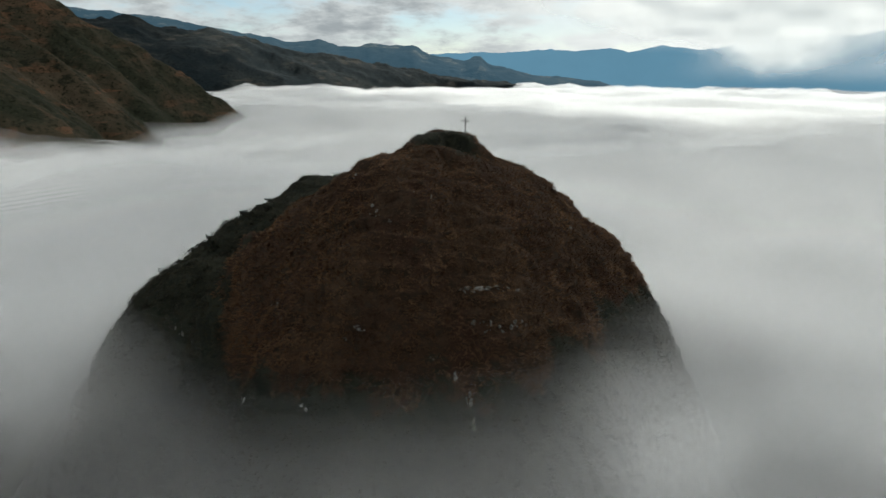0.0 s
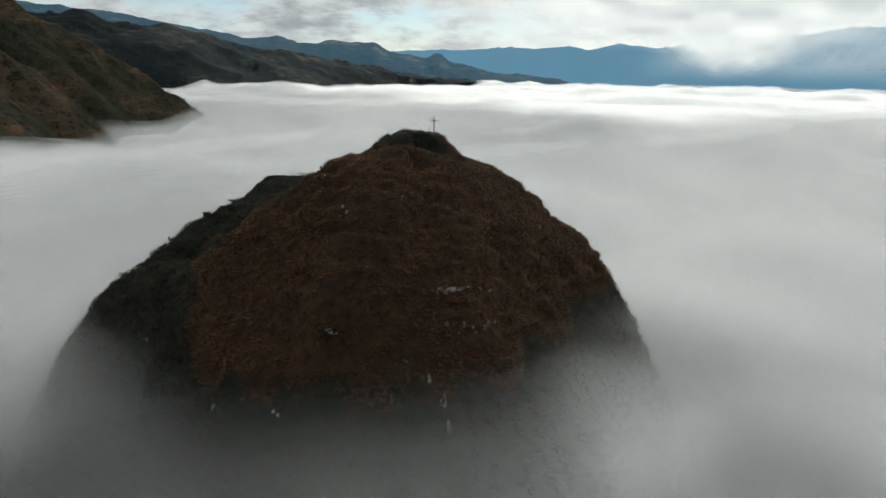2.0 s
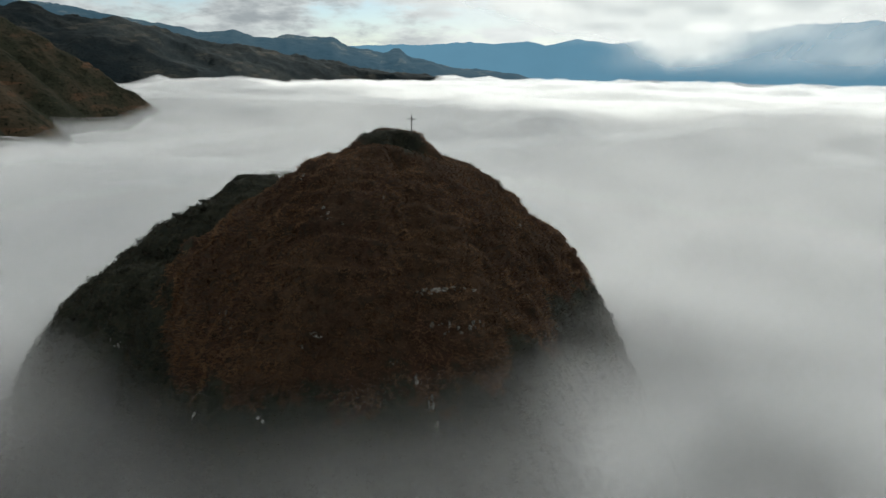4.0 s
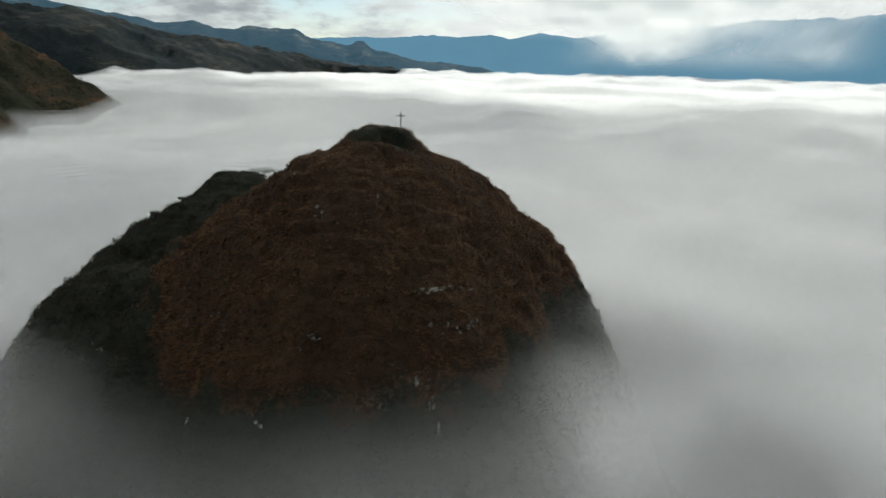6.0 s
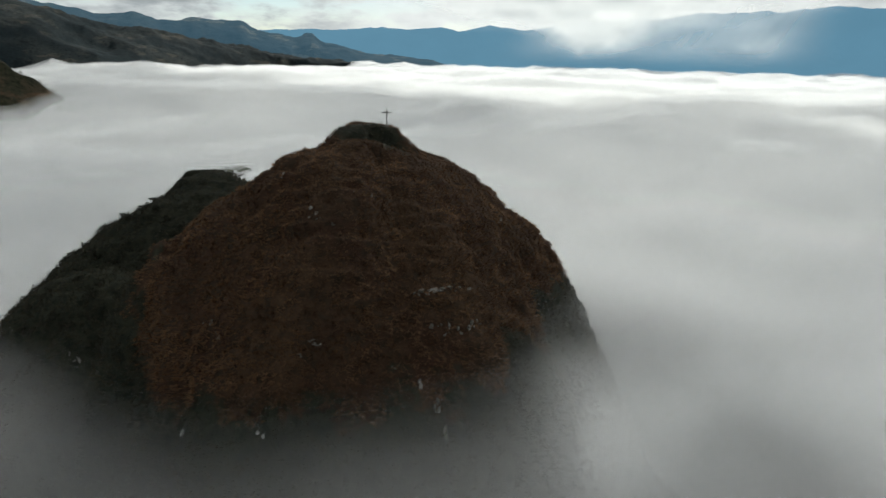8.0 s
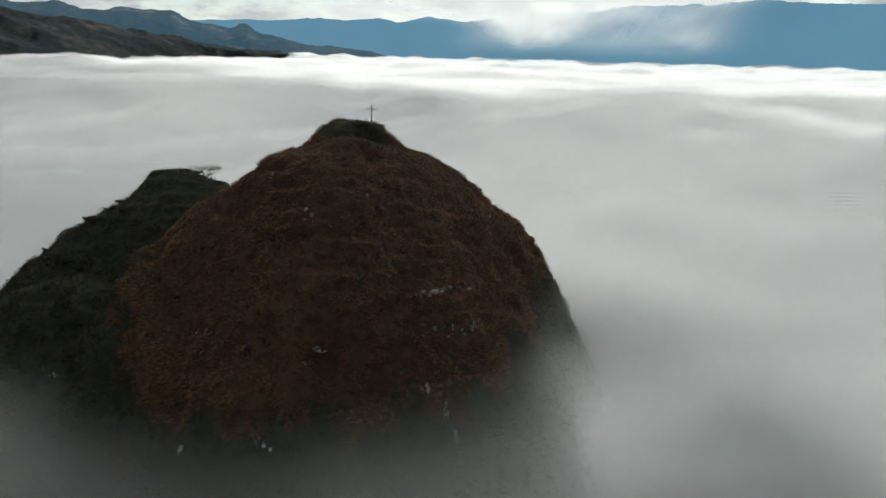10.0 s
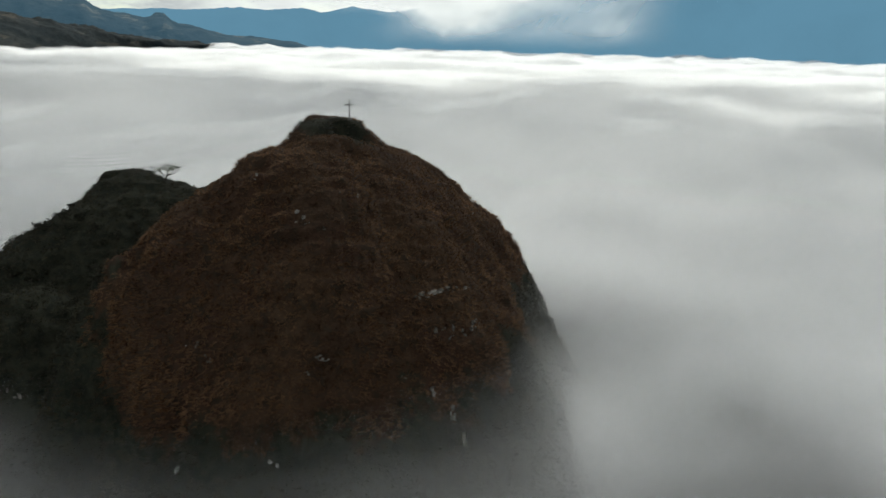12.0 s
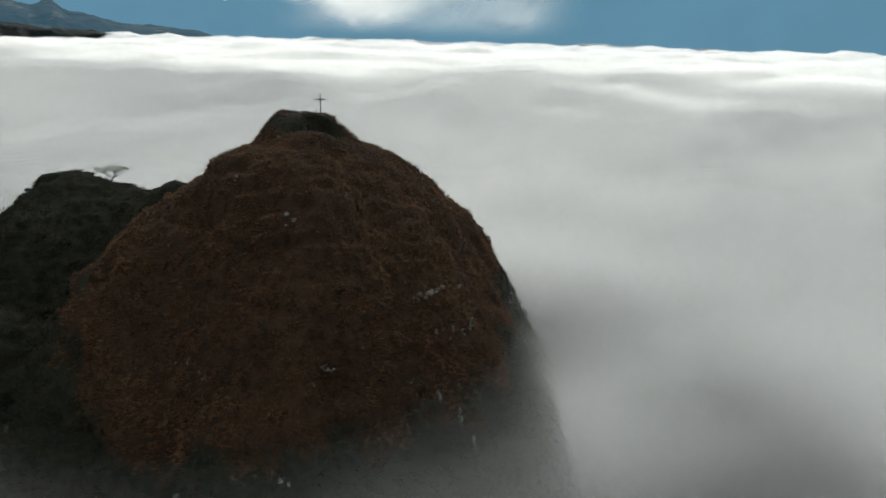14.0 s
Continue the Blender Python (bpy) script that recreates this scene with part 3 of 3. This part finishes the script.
# cloud hanging down over the far range, thinning into slanting veils of rain and light
A, V = np.meshgrid(np.linspace(4, 60, 240), np.linspace(0, 1, 90), indexing="ij")
height = -10 + 640 * V
D = 4050 + 25 * fbm(A / 3, V * 4, 0, 2, 140)
low_edge = np.interp(A, (4, 12, 16, 20, 22, 24.3, 27, 30, 34, 40, 60), (330, 280, 245, 215, 150, 85, 110, 190, 280, 380, 480)) + 38 * fbm(A / 3.2, height / 160, 0, 4, 141)
body = step(height, low_edge - 80, low_edge + 120) * np.interp(A, (4, 9, 16, 26, 31, 60), (0.0, 0.4, 0.7, 0.8, 0.5, 0.25))
# the slanted terms shape light shafts as streaks of denser vapour
slant = A - (height - 60) / 95
veil = 0.30 * np.exp(-((slant - 22.5) / 2.6) ** 2) + 0.34 * step(A, 22, 27) * (1 - step(A, 34, 43)) + 0.34 * np.exp(-((slant - 36.5) / 2.2) ** 2)
dens = np.clip(body + veil * (0.8 + 0.2 * fbm(slant / 2.2, height / 300, 0, 3, 143)) * step(height, 0, 130), 0, 0.95) * step(A, 4, 9) * (1 - step(A, 52, 60))
co = np.stack([D * np.sin(np.radians(A)), D * np.cos(np.radians(A)), height], -1).reshape(-1, 3)
curtain = new("backdrop_cloud", mesh_of("backdrop_cloud", co, sheet(240, 90), CLOUD, vapour=dens.ravel()))
tagged(curtain, "pale cloud sinking over the distant range", "cloud", kind="structure")

# cloud layer added out of view to shade the hill; the far fog lies beyond it in the sun
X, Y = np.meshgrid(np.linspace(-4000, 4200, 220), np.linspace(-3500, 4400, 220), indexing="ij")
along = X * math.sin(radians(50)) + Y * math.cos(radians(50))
# patchy, with its edge set where the fog should turn sunlit
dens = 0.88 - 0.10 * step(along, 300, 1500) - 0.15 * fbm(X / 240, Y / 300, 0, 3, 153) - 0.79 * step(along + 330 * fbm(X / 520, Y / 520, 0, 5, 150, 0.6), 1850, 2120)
layer = new("shade_deck", mesh_of("shade_deck", np.stack([X, Y, 760 + 60 * fbm(X / 500, Y / 500, 0, 3, 151)], -1).reshape(-1, 3), sheet(220, 220), SHADING_CLOUD, vapour=np.clip(dens * step(2400 - along, 0, 480), 0, 0.98).ravel()))
tagged(layer, "unseen grey cloud layer added high over the hill as shade", "cloud", kind="structure")


# ---- on the summit ----
def summit_cross(x, y):
    foot, _ = on_hill(x, y)
    ob = new("summit_cross")
    ob.location = (x, y, foot.z + 0.1)
    bm = bmesh.new()
    block(bm, (0.2, 0.18, 3.9), pose(0, 0, 1.95), 0.02)
    part("post", bm, IRON, ob)
    bm = bmesh.new()
    block(bm, (2.1, 0.15, 0.2), pose(0, 0, 2.9), 0.02)
    part("crossbar", bm, IRON, ob)
    bm = bmesh.new()
    block(bm, (1.1, 1.1, 0.7), pose(0, 0, -0.1), 0.06)
    part("plinth", bm, CONCRETE, ob, "stained concrete plinth")
    ob.rotation_euler = (0, 0, radians(-14))
    return tagged(ob, "tall dark metal cross on a concrete plinth at the summit", "cross")


def marker_post(x, y, high):
    foot, _ = on_hill(x, y, 0.1)
    bm = bmesh.new()
    block(bm, (0.09, 0.09, high), pose(0, 0, high / 2), 0.015)
    block(bm, (0.34, 0.06, 0.07), pose(0, 0, high * 0.78), 0.01)
    ob = part("marker_post", bm, IRON)
    ob.location = foot
    return tagged(ob, "small dark marker post beside the summit cross", "post")


def rock(name, size, mat, seed, chunks=1, label="", category="rock"):
    """A broken rock: angular, cut by planes, of one or more chunks with open cracks between."""
    rng = random.Random(seed)
    whole = new(name) if chunks > 1 else None
    for c in range(chunks):
        bm = bmesh.new()
        lump = bmesh.ops.create_icosphere(bm, subdivisions=1 if chunks > 1 else 2, radius=1.0)["verts"]
        planes = [(Vector((rng.gauss(0, 1), rng.gauss(0, 1), rng.gauss(0, 1))).normalized(), rng.uniform(0.3, 0.75)) for _ in range(9)]
        grow = rng.uniform(0.35, 0.7) if chunks > 1 else 1.0
        shift = Vector((rng.uniform(-1, 1), rng.uniform(-0.4, 0.4), rng.uniform(-0.8, 0.8))) * (1 if c else 0)
        turned = Euler((rng.uniform(0, 6), rng.uniform(0, 6), rng.uniform(0, 6))).to_matrix()
        stretch = Vector((rng.uniform(0.7, 1.4), rng.uniform(0.6, 1.0), rng.uniform(0.5, 1.2)))
        for v in lump:
            p = v.co.copy()
            for nrm, d in planes:
                over = p.dot(nrm) - d
                if over > 0:
                    p -= nrm * over
            p *= 1 + 0.28 * noise.noise(p * 3.1 + Vector((seed, c, 0)))
            p = turned @ Vector((a * b for a, b in zip(p, stretch)))
            v.co = Vector((a * b for a, b in zip(p * grow + shift, size)))
        if whole:
            part("stone", bm, mat, whole)
        else:
            whole = part(name, bm, mat)
    return tagged(whole, label, category)


def settle(ob, x, y, sink, turn_by=0.0):
    """Beds a rock into the slope, its back to the hill."""
    p, n = on_hill(x, y, sink)
    flat_way = Vector((n.x, n.y, 0))
    turned = math.atan2(flat_way.y, flat_way.x) + math.pi / 2 if flat_way.length > 0.2 else 0
    ob.matrix_world = Matrix.Translation(p) @ pose(0, 0, 0, 0, 0, math.degrees(turned) + turn_by)


summit_cross(5.5, 165.4)
marker_post(4.3, 164.9, 1.0)
for k, (x, y, s) in enumerate(((0.2, 163.6, 1.0), (-1.3, 163.4, 0.8), (1.4, 163.8, 0.7), (3.0, 164.4, 0.42), (-2.6, 163.6, 0.6), (2.2, 163.8, 0.4), (6.6, 164.6, 0.5), (-0.4, 165.0, 0.8))):
    ob = rock("summit_rock", (s * 1.2, s, s * 0.75), DARK_STONE, 30 + k, 1, "dark lichen-covered rock on the summit")
    settle(ob, x, y, s * 0.1, 25 * k)
    tagged(ob, group="summit rocks")

# outcrops in the grass of the front slope: place, half size, chunks, pale or dark
OUTCROPS = (
    (-12.8, 133.5, (1.3, 1.0, 1.6), 5, STONE), (-12.2, 132.4, (0.8, 0.7, 0.7), 3, STONE), (-2.4, 136.6, (0.7, 0.6, 0.6), 3, STONE), (-10.0, 130.9, (1.1, 0.8, 0.7), 5, DARK_STONE), (-5.6, 136.3, (0.5, 0.4, 0.4), 2, STONE),
    (6.0, 124.0, (1.8, 0.8, 0.6), 8, STONE), (8.6, 124.7, (1.6, 0.8, 0.5), 7, DARK_STONE), (14.3, 126.6, (1.2, 0.8, 0.6), 4, STONE), (11.6, 125.4, (1.2, 0.7, 0.8), 5, DARK_STONE), (4.0, 123.4, (1.0, 0.7, 0.9), 4, DARK_STONE),
    (-34.0, 128.5, (1.1, 1.0, 1.4), 5, STONE), (-32.6, 127.2, (0.7, 0.7, 1.1), 3, DARK_STONE), (-18.2, 145.1, (1.0, 0.8, 0.7), 3, STONE), (28.3, 152.3, (1.1, 1.0, 1.4), 5, STONE),
    (6.1, 159.2, (1.4, 0.9, 0.7), 5, STONE), (4.0, 158.8, (0.9, 0.7, 0.6), 2, DARK_STONE), (-15.0, 116.3, (1.6, 0.9, 0.7), 5, STONE), (-17.4, 115.6, (1.0, 0.8, 0.6), 4, DARK_STONE),
    (8.7, 119.0, (1.2, 1.0, 1.7), 6, STONE), (6.8, 119.6, (1.5, 0.9, 1.0), 5, DARK_STONE), (13.2, 121.0, (1.0, 0.9, 1.5), 5, STONE), (11.0, 119.6, (1.1, 0.9, 1.6), 5, DARK_STONE), (15.8, 122.4, (0.9, 0.8, 1.1), 4, STONE),
    (2.4, 112.6, (0.8, 0.9, 1.5), 4, STONE), (5.0, 110.2, (0.9, 0.9, 1.9), 4, DARK_STONE), (5.6, 107.4, (0.9, 0.9, 2.2), 4, DARK_STONE), (-1.6, 114.8, (0.7, 0.7, 1.1), 3, DARK_STONE),
    (-30.8, 124.2, (0.9, 0.8, 1.2), 4, DARK_STONE), (-37.3, 118.9, (1.1, 0.9, 1.2), 4, STONE), (-24.6, 110.5, (1.2, 0.9, 1.2), 4, STONE), (1.2, 131.0, (0.4, 0.4, 0.4), 2, STONE),
    (-61.3, 153.1, (1.2, 1.0, 1.8), 5, DARK_STONE), (-56.5, 149.5, (1.0, 0.9, 1.6), 4, DARK_STONE), (-42.5, 220.5, (1.6, 1.2, 0.8), 6, DARK_STONE), (-39.8, 221.2, (1.1, 0.9, 0.6), 4, DARK_STONE),
)
for k, (x, y, s, chunks, mat) in enumerate(OUTCROPS):
    ob = rock("rock_outcrop", s, mat, 100 + k, chunks, "pale weathered rock showing through russet grass" if mat is STONE else "dark lichened rock half hidden in grass")
    settle(ob, x, y, min(s) * 0.1)
    tagged(ob, group="outcrops on the hill")


def agave(x, y):
    foot, _ = on_hill(x, y)
    ob = new("agave")
    ob.location = foot
    rng = random.Random(5)
    for k in range(22):
        a, rise, long = 2.4 * k, radians(20 + 3.0 * k), rng.uniform(0.9, 1.3)
        out = Vector((math.cos(a), math.sin(a), 0))
        side = Vector((-out.y, out.x, 0))
        bm = bmesh.new()
        rows = []
        for f, w in ((0.0, 0.10), (0.35, 0.13), (0.7, 0.08), (1.0, 0.008)):
            p = (out * math.cos(rise) + Vector((0, 0, math.sin(rise)))) * long * f + Vector((0, 0, 0.05))
            rows.append((bm.verts.new(p - side * w), bm.verts.new(p - Vector((0, 0, w * 0.5))), bm.verts.new(p + side * w)))
        for r, q in zip(rows, rows[1:]):
            bm.faces.new((r[0], r[1], q[1], q[0]))
            bm.faces.new((r[1], r[2], q[2], q[1]))
            bm.faces.new((r[0], q[0], q[2], r[2]))
        part("leaf", bm, AGAVE_LEAF, ob)
    return tagged(ob, "spiky grey-green agave on the summit edge", "agave")


agave(-5.4, 164.6)


# ---- trees and shrubs ----
def flower_stalk(x, y, high):
    foot, _ = on_hill(x, y, 0.1)
    ob = new("flower_stalk")
    bm = bmesh.new()
    limb(bm, [Vector((0, 0, 0)), Vector((0.04, 0, high * 0.5)), Vector((0.1, 0, high))], [0.07, 0.055, 0.03], 6)
    part("stem", bm, BARK, ob)
    for k in range(6):
        a, z = 2.4 * k, high * (0.6 + 0.06 * k)
        bm = bmesh.new()
        limb(bm, [Vector((0.07, 0, z)), Vector((0.07 + 0.22 * math.cos(a), 0.22 * math.sin(a), z + 0.1))], [0.03, 0.015], 4)
        part("branch", bm, BARK, ob)
    ob.location = foot
    return tagged(ob, "thin dry flower stalk standing on the grassy saddle", "plant")


flower_stalk(-23.5, 203.0, 2.6)


def grown(seed, high, spread, limbs, lean, flat_top, leaves, leaf, name, leaf_mat, trunk_r):
    """A woody plant: a tapered trunk with limbs and twigs, and a crown of small leaves round the twigs' ends."""
    rng = random.Random(seed)
    ob = new(name)
    bm = bmesh.new()
    fork = Vector((lean * 0.5, 0, high * 0.34))
    limb(bm, [Vector((0, 0, -0.3)), Vector((lean * 0.2, 0, high * 0.16)), fork], [trunk_r * 1.25, trunk_r, trunk_r * 0.8], 6)
    tips = []
    for k in range(limbs):
        a = 2 * math.pi * k / limbs + rng.uniform(-0.4, 0.4)
        out = spread * rng.uniform(0.5, 1.0)
        up = high * (rng.uniform(0.82, 1.0) if flat_top else rng.uniform(0.55, 1.0))
        end = Vector((lean + math.cos(a) * out, math.sin(a) * out, up))
        bend = fork.lerp(end, 0.5) + Vector((rng.uniform(-0.1, 0.1), rng.uniform(-0.1, 0.1), 0.12 * high * (-1 if flat_top else 0.3)))
        limb(bm, [fork, bend, end], [trunk_r * 0.6, trunk_r * 0.4, trunk_r * 0.15], 4)
        tips.append(end)
        for j in range(3):
            twig = end + Vector((rng.uniform(-1, 1), rng.uniform(-1, 1), rng.uniform(-0.2, 0.35))) * spread * 0.38
            limb(bm, [bend.lerp(end, 0.4 + 0.2 * j), twig], [trunk_r * 0.2, trunk_r * 0.08], 3)
            tips.append(twig)
    part("trunk", bm, BARK, ob)
    co, f = leaf_cloud(np.random.default_rng(seed), np.array(tips), spread * 0.26, leaves, leaf, 0.45 if flat_top else 1.0)
    crown = new("crown", mesh_of("crown", co, f, leaf_mat, smooth=False))
    crown.parent = ob
    return ob


tree = grown(3, 3.3, 3.9, 11, 0.8, True, 1100, 0.13, "tree", TREE_LEAF, 0.16)
tagged(tree, "flat-topped spreading tree with open crown on the back ridge", "tree")
foot, _ = on_hill(-29.5, 210.5)
tree.matrix_world = Matrix.Translation(foot)

KINDS = [grown(40 + k, h, s, 6, 0.2, False, leaves, 0.11, "shrub", SCRUB_LEAF, 0.05) for k, (h, s, leaves) in enumerate(((1.8, 0.9, 560), (1.3, 0.9, 480), (2.6, 1.1, 420), (1.0, 0.75, 380)))]
rng = random.Random(8)
for kind in KINDS:
    tagged(kind, "straggly dark green shrub on the steep ridge", "shrub", "shrubs on the hill")
homes = []
while len(homes) < 190:
    x, y = rng.uniform(-105, -12), rng.uniform(120, 235)
    share = float(scrub_share(np.array([x]), np.array([y]))[0])
    z = float(hill_height(x, y))
    if share > 0.6 and -14 < z < 25 and x < -22 and math.hypot(x + 37, y - 214) > 17:
        homes.append((x, y))
for k, (x, y) in enumerate(homes):
    p, n = on_hill(x, y, 0.05)
    m = Matrix.Translation(p) @ pose(0, 0, 0, rng.uniform(-8, 8), rng.uniform(-8, 8), rng.uniform(0, 360)) @ Matrix.Scale(rng.uniform(0.85, 1.2), 4)
    if k < len(KINDS):
        KINDS[k].matrix_world = m
    else:
        ob = copy_thing(KINDS[rng.choice((0, 1, 1, 3, 3, 3))], m)

# a few lone trees on the crest of the far spur, and bushes by the saddle
for x, y, s in ((-282, 958, 2.4), (-300, 955, 2.0), (-268, 960, 1.8)):
    z = float(spur_height(np.array(x), np.array(y)))
    far_tree = copy_thing(KINDS[2], Matrix.Translation((x, y, z + 1.0)) @ Matrix.Scale(s, 4))
    tagged(far_tree, "small lone tree on the far spur's crest", "tree", "trees on the spur")
